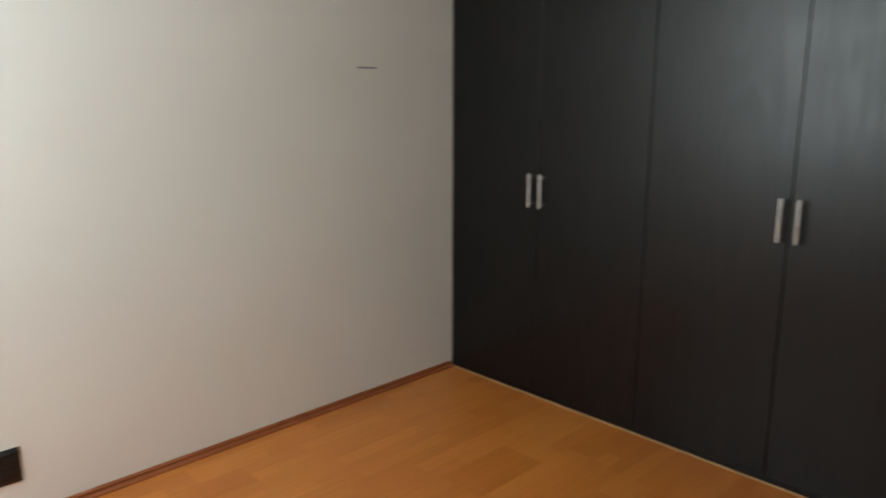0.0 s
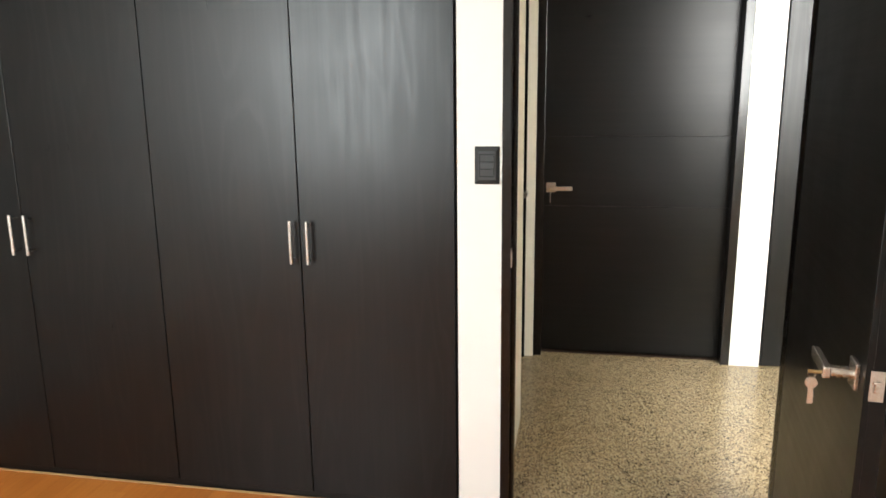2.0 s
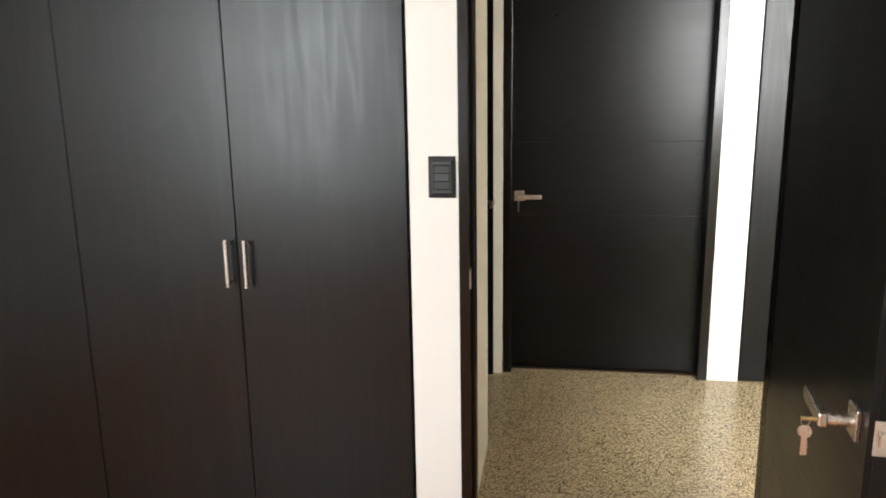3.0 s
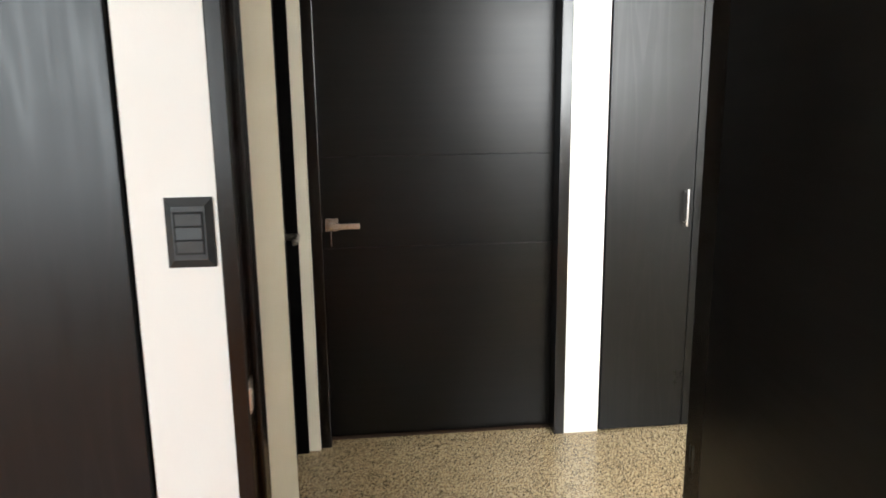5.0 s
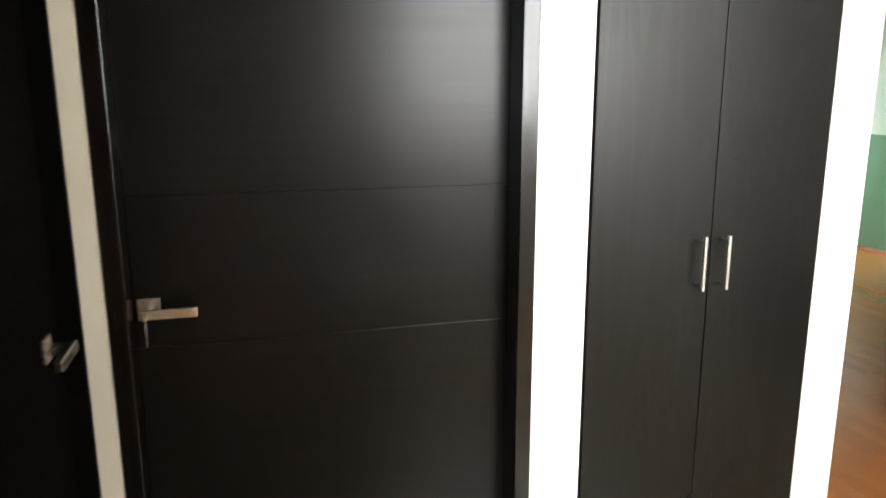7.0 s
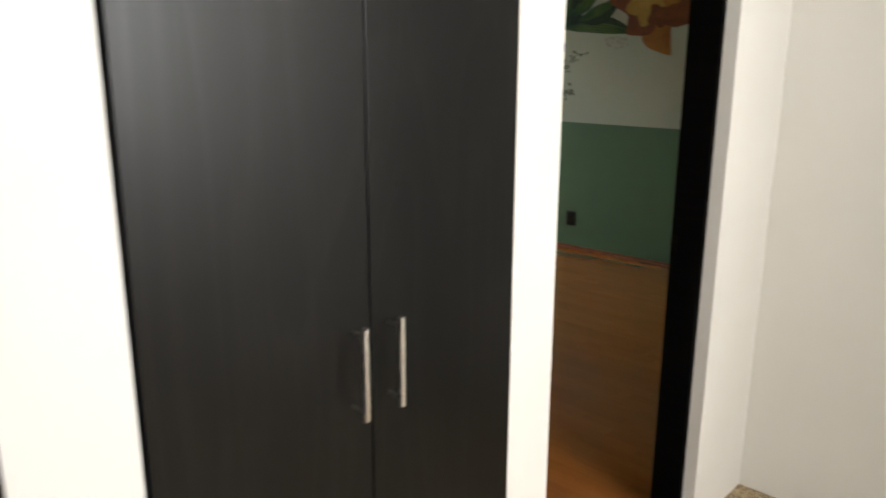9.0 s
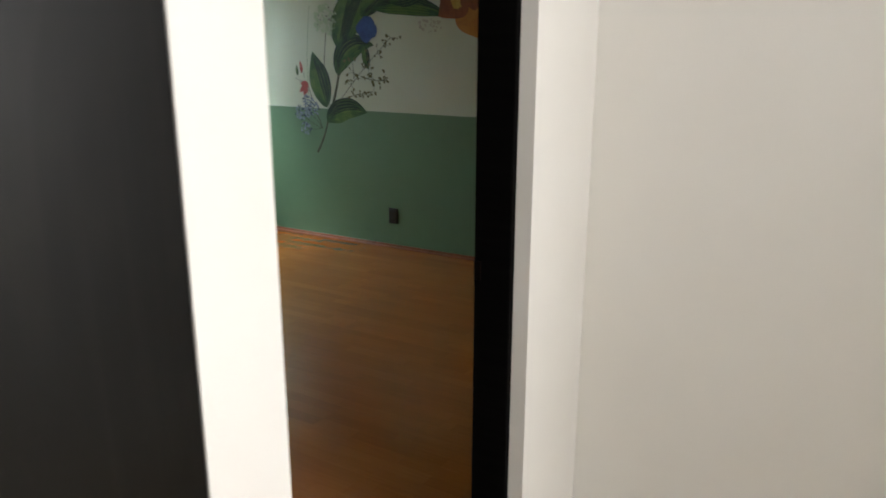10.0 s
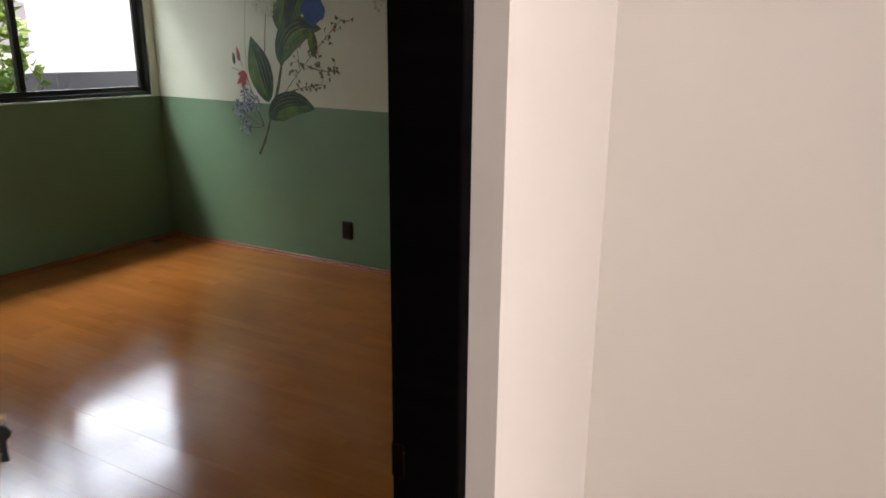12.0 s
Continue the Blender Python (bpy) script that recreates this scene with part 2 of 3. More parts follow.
def mesh_from(name, bm, mat, smooth=False):
    bmesh.ops.recalc_face_normals(bm, faces=bm.faces)
    if smooth:
        for e in bm.edges:
            if len(e.link_faces) == 2 and e.calc_face_angle() > 1.0:
                e.smooth = False
    me = bpy.data.meshes.new(name)
    bm.to_mesh(me)
    bm.free()
    me.materials.append(mat)
    if smooth:
        for p in me.polygons:
            p.use_smooth = True
    return me


def part(name, bm, mat, parent, label="", smooth=False, m=None):
    ob = new(name, mesh_from(name, bm, mat, smooth))
    ob.parent = parent
    if m is not None:
        ob.matrix_local = m
    if label:
        tagged(ob, label)
    return ob


def thing(name, m, label, category, group=""):
    ob = new(name)
    ob.matrix_world = m
    return tagged(ob, label, category, group)


def structure(name, bm, mat, label, category="wall"):
    return tagged(new(name, mesh_from(name, bm, mat)), label, category, "", "structure")


# ---------- plan ----------
CEIL = 2.42
HALL_N, HALL_N2 = 1.61, 1.745        # faces of the wall on the far side of the hall
HALL_S = 0.105                       # hall face of the bedroom's door wall
HALL_W, HALL_E = 2.278, 5.596
GREEN_E, GREEN_N = 8.30, GREEN_WINDOW_Y
DOOR_TOP = 2.10


def wall(name, boxes, mat, label):
    bm = bmesh.new()
    for b in boxes:
        box_into(bm, *b)
    return structure(name, bm, mat, label)


# bedroom
wall("wall_1", [(-0.12, 0, -3.62, 0.72, 0, CEIL)], WHITE, "plain white painted bedroom wall beside the wardrobe")
wall("wall_2", [(0, 0.08, -3.62, -3.5, 0, CEIL), (1.32, 3.24, -3.62, -3.5, 0, CEIL), (0.08, 1.32, -3.62, -3.5, 0, 0.96), (0.08, 1.32, -3.62, -3.5, 2.3, CEIL)], WHITE, "white bedroom wall with the window opening")
wall("wall_3", [(3.24, 3.34, -3.62, 0, 0, CEIL)], WHITE, "plain white bedroom side wall")
wall("wall_4", [(2.124, 2.266, 0, HALL_S, 0, CEIL), (3.178, 3.34, 0, HALL_S, 0, CEIL), (2.266, 3.178, 0, HALL_S, DOOR_TOP, CEIL)], WHITE, "white wall around the bedroom doorway")
wall("wall_5", [(0, 2.15, 0.66, 0.72, 0, CEIL)], WHITE, "wall behind the wardrobe")
# Unseen slab, added outside so that no sun falls through the bedroom window.
structure("sun_block_slab", box(-0.4, 3.6, -5.3, -3.62, 2.5, 2.64), CONCRETE, "unseen concrete slab added to keep sun out of the bedroom window", "slab")
# hall
# The last box is an unseen backing, added behind the side door against light leaks.
wall("wall_6", [(2.15, HALL_W, HALL_S, 0.798, 0, CEIL), (2.15, HALL_W, 0.798, 1.588, DOOR_TOP, CEIL), (2.15, 2.286, 1.588, HALL_N2, 0, CEIL), (2.03, 2.15, 0.72, HALL_N2, 0, CEIL)], SHADED_WHITE, "hall wall with a doorway, beige shade tinted into its paint")
wall("wall_7", [(3.334, 3.485, HALL_N, HALL_N2, 0, CEIL), (2.286, 3.334, HALL_N, HALL_N2, DOOR_TOP, CEIL), (3.485, 4.232, HALL_N, HALL_N2, 2.37, CEIL),
                (4.232, 4.376, HALL_N, HALL_N2, 0, CEIL), (4.376, 4.44, 1.70, HALL_N2, 0, DOOR_TOP), (4.376, 5.209, HALL_N, HALL_N2, DOOR_TOP, CEIL), (5.209, HALL_E, HALL_N, HALL_N2, 0, CEIL)], WHITE, "white hall wall with doorways and a built-in closet")
wall("wall_8", [(HALL_E, 5.72, 0, HALL_N, 0, CEIL), (5.0, HALL_E, 0, HALL_S, 0, CEIL), (HALL_E, GREEN_E, HALL_N, HALL_N2 - 0.02, 0, CEIL)], WHITE, "plain white wall at the end of the hall")
wall("wall_9", [(3.34, 3.38, -1.42, -1.3, 0, CEIL), (4.9, 5.12, -1.42, -1.3, 0, CEIL), (3.38, 4.9, -1.42, -1.3, 0, 1.28), (3.38, 4.9, -1.42, -1.3, 2.38, CEIL), (5.0, 5.12, -1.3, 0, 0, CEIL)], WHITE, "white stair landing wall with a window opening")
wall("wall_13", [(2.286, 4.26, 2.3, 2.36, 0, CEIL), (2.2, 2.286, HALL_N2, 2.36, 0, CEIL), (3.36, 3.44, HALL_N2, 2.3, 0, CEIL)], WHITE, "wall behind the hall closet")
# green room
wall("wall_10", [(4.25, 4.37, HALL_N2, 6.1, 0, CEIL)], GREEN_ROOM, "green and off-white wall beside the door")
wall("wall_11", [(GREEN_E, 8.42, HALL_N2 - 0.14, 6.1, 0, CEIL)], GREEN_ROOM, "wall painted green below and off-white above, with a flower mural")
W0, W1, WZ0, WZ1 = 6.27, 8.235, 1.109, 2.2
wall("wall_12", [(4.37, W0, GREEN_N, 6.1, 0, CEIL), (W1, GREEN_E, GREEN_N, 6.1, 0, CEIL), (W0, W1, GREEN_N, 6.1, 0, WZ0), (W0, W1, GREEN_N, 6.1, WZ1, CEIL)], GREEN_ROOM, "green dado wall below the window")
wall("wall_14", [(5.209, GREEN_E, HALL_N2 - 0.016, HALL_N2, 0, CEIL)], GREEN_ROOM, "green and off-white wall of the room's door side")

structure("ceiling", box(-0.12, 8.42, -3.62, 6.1, CEIL, CEIL + 0.12), CEILING, "plain white ceiling", "ceiling")
structure("floor_1", box(-0.12, 3.34, -3.62, 0.05, -0.12, -0.009), SUBFLOOR, "underlay below the honey laminate", "floor")
structure("floor_2", box(2.0, 5.72, 0.05, HALL_N2 - 0.05, -0.12, -0.009), TERRAZZO, "speckled beige and black terrazzo hall floor", "floor")
structure("floor_3", box(3.34, 5.12, -1.42, 0.05, -0.12, -0.009), TERRAZZO, "speckled terrazzo landing floor", "floor")
structure("floor_4", box(2.0, 8.42, HALL_N2 - 0.05, 6.1, -0.12, -0.009), SUBFLOOR, "underlay below the brown laminate", "floor")


def skirting(name, length, m, mat=SKIRT):
    """A wooden skirting board with a stepped, rounded profile, along local x, wall at y = 0, room towards -y."""
    prof = [(0, 0), (-0.026, 0), (-0.025, 0.006), (-0.019, 0.010), (-0.010, 0.012), (-0.010, 0.021), (-0.005, 0.026), (0, 0.027)]
    bm = bmesh.new()
    ends = [[bm.verts.new((x, y, z)) for y, z in prof] for x in (0, length)]
    for i in range(len(prof)):
        j = (i + 1) % len(prof)
        bm.faces.new((ends[0][i], ends[0][j], ends[1][j], ends[1][i]))
    for e in ends:
        bm.faces.new(e)
    ob = structure(name, bm, mat, "reddish wooden skirting board along the wall", "skirting")
    ob.matrix_world = m
    return ob


skirting("baseboard_1", 3.48, pose(0.001, -3.49, 0, 0, 0, 90))
skirting("baseboard_2", 0.142, pose(2.124, -0.001, 0))
skirting("baseboard_3", 4.19, pose(GREEN_E - 0.001, GREEN_N - 0.016, 0, 0, 0, -90))
skirting("baseboard_4", 3.9, pose(4.38, GREEN_N - 0.001, 0))
structure("trim_1", box(2.307, 3.158, 0.02, 0.062, -0.008, 0.006, 0.002), SKIRT, "wooden threshold strip between laminate and terrazzo", "threshold")
structure("trim_2", box(4.458, 5.184, 1.66, 1.70, -0.008, 0.006, 0.002), SKIRT, "wooden threshold strip of the green room", "threshold")


# ---------- doors ----------
def bar_handle(parent, x, z0, z1, y=0.0):
    """Round steel bar pull on two posts; front towards -y."""
    h = part("handle", rod_into(bmesh.new(), (x, y - 0.034, z0), (x, y - 0.034, z1), 0.006, 18), CHROME, parent, "brushed steel bar handle", True)
    for z in (z0 + 0.014, z1 - 0.014):
        part("post", rod_into(bmesh.new(), (x, y - 0.03, z), (x, y + 0.001, z), 0.0035, 12), STEEL, h, "", True)
    return h


def closet_doors(parent, edges, z0, z1, handle_z, inset, y=0.0):
    for i, (a, b) in enumerate(zip(edges, edges[1:])):
        d = part("door", box(a + 0.0017, b - 0.0017, y, y + 0.018, z0, z1, 0.0012), CLOSET, parent, "flat espresso-stained door")
        hx = b - inset[0] if i % 2 == 0 else a + inset[1]
        bar_handle(d, hx, handle_z[0], handle_z[1], y)


wardrobe = thing("wardrobe", pose(0, 0, 0), "tall built-in espresso wardrobe with four closed flat doors", "wardrobe")
part("body", box(0.004, 2.12, 0.022, 0.6, 0.05, 2.40), INSIDE, wardrobe)
part("plinth", box(0.004, 2.12, 0.003, 0.05, 0.0, 0.026), CLOSET, wardrobe)
closet_doors(wardrobe, [0.003, 0.529, 1.059, 1.588, 2.116], 0.028, 2.40, (0.882, 1.028), (0.022, 0.037))
structure("trim_3", box(0.01, 2.12, -0.009, 0.0, -0.002, 0.006, 0.002), speckled("light_floor_trim", (0.34, 0.19, 0.08), 0.5), "thin light strip along the wardrobe foot", "trim")

closet = thing("hall_closet", pose(0, 0, 0), "built-in espresso hall closet with two closed doors", "closet")
part("body", box(3.487, 4.23, HALL_N + 0.02, 2.25, 0.03, 2.36), INSIDE, closet)
part("plinth", box(3.487, 4.23, HALL_N + 0.022, HALL_N + 0.05, 0.0, 0.03), CLOSET, closet)
closet_doors(closet, [3.492, 3.865, 4.230], 0.008, 2.36, (0.909, 1.063), (0.040, 0.036), HALL_N - 0.002)


def lever_set(parent, x, z, y, way, key=True, mat=STEEL, key_mat=None):
    """Square rose with neck, flat lever and a key in the lock, front towards -y; lever points along way (+1 or -1) in x."""
    rose = part("rose", box(x - 0.027, x + 0.027, y - 0.009, y, z - 0.027, z + 0.027, 0.002), mat, parent, "square brushed nickel lock rose")
    neck = rod_into(bmesh.new(), (x, y - 0.009, z), (x, y - 0.05, z), 0.0125, 20)
    part("neck", neck, mat, rose, "", True)
    a, b = sorted((x - 0.013 * way, x + 0.115 * way))
    part("lever", box(a, b, y - 0.062, y - 0.046, z - 0.012, z + 0.012, 0.003), mat, rose, "flat brushed nickel lever")
    if key:
        ring = bmesh.new()
        kx, ky, kz = x, y - 0.078, z - 0.004
        rod_into(ring, (kx, y - 0.06, kz), (kx, ky - 0.008, kz), 0.004, 12)
        part("lock_key", ring, BRASS, rose, "brass key in the cylinder", True)
        bm = bmesh.new()
        segs = 20
        ringv = []
        for i in range(segs):
            t = 2 * math.pi * i / segs
            c = Vector((kx, ky + 0.007 * math.cos(t), kz - 0.006 + 0.007 * math.sin(t)))
            out = Vector((0, math.cos(t), math.sin(t)))
            ringv.append([bm.verts.new(c + 0.0011 * (math.cos(u) * out + math.sin(u) * Vector((1, 0, 0)))) for u in (0, math.pi / 2, math.pi, 3 * math.pi / 2)])
        for i in range(segs):
            for j in range(4):
                bm.faces.new((ringv[i][j], ringv[(i + 1) % segs][j], ringv[(i + 1) % segs][(j + 1) % 4], ringv[i][(j + 1) % 4]))
        part("key_ring", bm, STEEL, rose, "thin steel key ring", True)
        kb = bmesh.new()
        kz2 = kz - 0.012
        top = part("key_head", rod_into(bmesh.new(), (kx - 0.0014, ky, kz2 - 0.012), (kx + 0.0014, ky, kz2 - 0.012), 0.0122, 8), key_mat or CHROME, rose, "dark key head" if key_mat else "silver key head")
        box_into(kb, kx - 0.001, kx + 0.001, ky - 0.0045, ky + 0.0045, kz2 - 0.056, kz2 - 0.023)
        for i, w in enumerate((0.0015, 0.003, 0.001, 0.0025)):
            box_into(kb, kx - 0.001, kx + 0.001, ky + 0.0045, ky + 0.0045 + w, kz2 - 0.032 - 0.006 * i - 0.004, kz2 - 0.032 - 0.006 * i)
        part("key_blade", kb, BLACK if key_mat else CHROME, top)
    return rose


def door_leaf(name, width, height, m, label, handle_z, lever_way, hinge_right, key=True, grooves=(), thick=0.04, category="door", latch=True, inset=0.062, mat=None, key_mat=None):
    """Door leaf, face towards -y at y = 0, from x = 0 to width; horizontal grooves divide it into panels."""
    d = thing(name, m, label, category)
    mat = mat or DOOR
    levels = [0.006, *grooves, height]
    part("core", box(0.001, width - 0.001, 0.003, thick, 0.007, height - 0.001), mat, d)
    for a, b in zip(levels, levels[1:]):
        part("panel", box(0, width, 0, 0.012, a + (0.0015 if a > 0.01 else 0), b - (0.0015 if b < height else 0), 0.001), mat, d)
    hx = inset if hinge_right else width - inset
    lever_set(d, hx, handle_z, 0.0, lever_way, key, STEEL, key_mat)
    if latch:
        ex = -0.0015 if hinge_right else width - 0.0005
        pl = part("latch_plate", box(ex, ex + 0.002, 0.008, 0.033, handle_z - 0.03, handle_z + 0.03, 0.0006), STEEL, d, "nickel latch plate on the door edge")
        part("latch_bolt", box(ex - 0.008 if hinge_right else ex + 0.002, ex if hinge_right else ex + 0.01, 0.014, 0.027, handle_z - 0.012, handle_z + 0.012, 0.003), STEEL, pl)
    return d


def door_frame(name, x0, x1, y0, y1, label, width=0.03, stop=None, strike=None):
    f = tagged(new(name), label, "door frame", "", "structure")
    part("jamb", box(x0, x0 + width, y0, y1, 0, DOOR_TOP, 0.003), FRAME, f)
    part("jamb", box(x1 - width, x1, y0, y1, 0, DOOR_TOP, 0.003), FRAME, f)
    part("head", box(x0 + width, x1 - width, y0, y1, DOOR_TOP - width, DOOR_TOP, 0.003), FRAME, f)
    if stop:
        for a, b in ((x0 + width, x0 + width + 0.011), (x1 - width - 0.011, x1 - width)):
            part("stop", box(a, b, stop[0], stop[1], 0, DOOR_TOP - width, 0.002), FRAME, f)
    return f


# bedroom door, swung open into the bedroom, hinged on the far jamb
f1 = tagged(new("door_frame_1"), "espresso-stained wooden frame of the bedroom doorway", "door frame", "", "structure")
part("jamb", box(2.266, 2.296, -0.006, HALL_S + 0.004, 0, DOOR_TOP, 0.003), FRAME, f1)
part("jamb", box(3.158, 3.178, -0.006, HALL_S + 0.004, 0, DOOR_TOP, 0.003), FRAME, f1)
part("head", box(2.296, 3.158, -0.006, HALL_S + 0.004, DOOR_TOP - 0.03, DOOR_TOP, 0.003), FRAME, f1)
part("stop", box(2.296, 2.307, 0.045, 0.104, 0, DOOR_TOP - 0.03, 0.002), FRAME, f1)
sp = part("strike_plate", box(2.2955, 2.298, -0.002, 0.03, 0.885, 0.945, 0.0008), STEEL, f1, "nickel strike plate on the jamb")
part("lip", box(2.296, 2.3015, -0.0085, -0.001, 0.893, 0.937, 0.0025), STEEL, sp)
L1 = math.degrees(math.atan2(-0.84, -0.112))
door_leaf("door_1", 0.885, 2.06, pose(3.148, 0.02, 0, 0, 0, L1), "espresso door standing open into the bedroom, key in its lock", 0.888, -1, False)

# closed door across the hall
f3 = door_frame("door_frame_2", 2.287, 3.333, HALL_N - 0.006, HALL_N2, "espresso-stained frame of the closed hall door", 0.045)
door_leaf("door_2", 0.956, 2.05, pose(2.332, 1.698, 0), "closed espresso hall door with two horizontal grooves", 0.938, 1, True, True, (0.839, 1.214), latch=False, inset=0.034)

# door in the side wall of the hall
f4 = tagged(new("door_frame_3"), "dark frame of the side door", "door frame", "", "structure")
part("jamb", box(2.155, 2.232, 0.7985, 0.82, 0, DOOR_TOP, 0.002), DOOR_MATT, f4)
part("jamb", box(2.155, 2.24, 1.566, 1.5875, 0, DOOR_TOP, 0.002), DOOR_MATT, f4)
part("head", box(2.155, 2.24, 0.82, 1.566, DOOR_TOP - 0.03, DOOR_TOP, 0.002), FRAME, f4)
door_leaf("door_3", 0.744, 2.06, pose(2.196, 0.821, 0, 0, 0, 90) , "closed espresso side door with nickel lever", 0.938, -1, False, False, latch=False, inset=0.12, mat=DOOR_MATT)

# green room doorway and its half-open door
f2 = tagged(new("door_frame_4"), "espresso-stained frame of the green room doorway", "door frame", "", "structure")
part("jamb", box(4.44, 4.458, 1.698, HALL_N2 + 0.004, 0, DOOR_TOP, 0.003), DOOR_MATT, f2)
part("jamb", box(5.1845, 5.2085, 1.65, HALL_N2 + 0.004, 0, DOOR_TOP, 0.003), DOOR_MATT, f2)
part("head", box(4.458, 5.1845, 1.65, HALL_N2 + 0.004, DOOR_TOP - 0.024, DOOR_TOP, 0.003), FRAME, f2)
part("strike_plate", box(5.1815, 5.1845, 1.728, 1.748, 0.925, 0.975, 0.001), FRAME, f2, "dark strike plate on the jamb")
L2 = 51.0
door_leaf("door_4", 0.745, 2.06, pose(4.46, 1.753, 0, 0, 0, L2), "half-open espresso door of the green room with hanging key", 0.985, -1, False, inset=0.056, key_mat=BLACK)


# ---------- switch and sockets ----------
def wall_plate(name, m, label, category, w=0.078, h=0.118, mat=PLASTIC, rockers=3):
    d = thing(name, m, label, category)
    bm = bmesh.new()
    lo = [bm.verts.new((x * w / 2, 0, z * h / 2)) for x, z in ((-1, -1), (1, -1), (1, 1), (-1, 1))]
    mid = [bm.verts.new((x * w / 2, -0.004, z * h / 2)) for x, z in ((-1, -1), (1, -1), (1, 1), (-1, 1))]
    top = [bm.verts.new((x * (w / 2 - 0.012), -0.011, z * (h / 2 - 0.014))) for x, z in ((-1, -1), (1, -1), (1, 1), (-1, 1))]
    for a, b in ((lo, mid), (mid, top)):
        for i in range(4):
            bm.faces.new((a[i], a[(i + 1) % 4], b[(i + 1) % 4], b[i]))
    bm.faces.new(top)
    bm.faces.new(lo[::-1])
    part("plate", bm, mat, d)
    iw, ih = w / 2 - 0.017, h / 2 - 0.025
    # Matt black sheet, slightly proud, in place of shaded gaps around the modules.
    part("gap_shade", box(-iw - 0.0022, iw + 0.0022, -0.0118, -0.010, -ih - 0.002, ih + 0.002), INSIDE, d)
    step = 2 * ih / rockers
    for i in range(rockers):
        z0 = -ih + i * step
        bm = bmesh.new()
        tilt = 0.0006 if i != 1 else 0.0022
        lo_z, hi_z, rx = z0 + 0.0017, z0 + step - 0.0017, iw - 0.0012
        v = [bm.verts.new(c) for c in ((-rx, -0.0115, lo_z), (rx, -0.0115, lo_z), (rx, -0.0115, hi_z), (-rx, -0.0115, hi_z),
                                       (-rx, -0.0125 - tilt, lo_z), (rx, -0.0125 - tilt, lo_z), (rx, -0.0135, hi_z), (-rx, -0.0135, hi_z))]
        for q in ((0, 3, 2, 1), (4, 5, 6, 7), (0, 1, 5, 4), (1, 2, 6, 5), (2, 3, 7, 6), (3, 0, 4, 7)):
            bm.faces.new([v[k] for k in q])
        part("rocker" if mat is PLASTIC else "module", bm, mat, d)
    return d


wall_plate("light_switch", pose(2.2195, 0, 1.2135), "charcoal plastic light switch with three rockers", "switch")
wall_plate("wall_socket", pose(0, -2.0, 0.2, 0, 0, 90), "black plastic wall socket low on the white wall", "socket", mat=BLACK)
wall_plate("wall_socket", pose(GREEN_E, 4.19, 0.262, 0, 0, -90), "black plastic wall socket low on the green wall", "socket", w=0.088, h=0.124, mat=BLACK)
mark = thing("picture_hook", pose(0, -0.512, 1.474, 0, 0, 90), "thin grey mounting rail on the white wall", "hook")
part("rail", box(-0.05, 0.05, -0.004, 0, -0.004, 0.004, 0.001), speckled("grey_metal", (0.3, 0.29, 0.28), 0.5), mark)

# ---------- window of the green room and what lies outside ----------
win = tagged(new("window_1"), "black aluminium sliding window above the green dado", "window", "", "structure")
YW = 5.975
part("window_frame", box_into(box(W0, W1, YW, YW + 0.05, WZ0, WZ0 + 0.035, 0.003), W0, W1, YW, YW + 0.05, WZ1 - 0.04, WZ1, 0.003), ALU, win)
for a in (W0, W1 - 0.038):
    part("window_frame", box(a, a + 0.038, YW, YW + 0.05, WZ0 + 0.035, WZ1 - 0.04, 0.003), ALU, win)
for a, b, y in ((W0 + 0.038, 7.275, YW + 0.002), (7.235, W1 - 0.038, YW + 0.026)):
    sash = part("sash", box_into(box(a, b, y, y + 0.02, WZ0 + 0.035, WZ0 + 0.07, 0.002), a, b, y, y + 0.02, WZ1 - 0.075, WZ1 - 0.04, 0.002), ALU, win)
    for c in (a, b - 0.04):
        part("stile", box(c, c + 0.04, y, y + 0.02, WZ0 + 0.07, WZ1 - 0.075, 0.002), ALU, sash)
    pane = part("pane", box(a + 0.036, b - 0.036, y + 0.008, y + 0.012, WZ0 + 0.066, WZ1 - 0.071), GLASS, sash)
    pane.visible_shadow = False
# The sill's green is lightened to hold the bright light along its top.
part("window_sill", box(W0 + 0.002, W1 - 0.002, 5.952, YW, WZ0, WZ0 + 0.006, 0.002), speckled("lit_green_sill", (0.60, 0.70, 0.62), 0.4), win)

structure("ground", box(-600, 600, -600, 600, -0.5, -0.3), CONCRETE, "grey concrete ground outside", "ground")
para = structure("parapet", box(3.0, 14.0, 7.6, 7.75, -0.3, 1.235, 0.006), PARAPET, "dark bluish-grey parapet outside the window", "parapet")

house = thing("apartment_building", pose(9.5, 17.0, -0.3), "sunlit white rendered building across the yard", "building")
part("wall", box(-10, 10, 0, 6, 0, 8.5), FACADE, house)
part("roof", box(-10.2, 10.2, -0.2, 6.2, 8.5, 8.75), CONCRETE, house)
for i in range(5):
    for j in range(2):
        x, z = -8 + 4 * i, 2.2 + 3.2 * j
        w = part("window", box(x - 0.6, x + 0.6, -0.04, 0.002, z - 0.55, z + 0.55), FACADE, house)
        part("pane", box(x - 0.5, x + 0.5, -0.05, -0.041, z - 0.45, z + 0.45), DARK_GLASS, w)


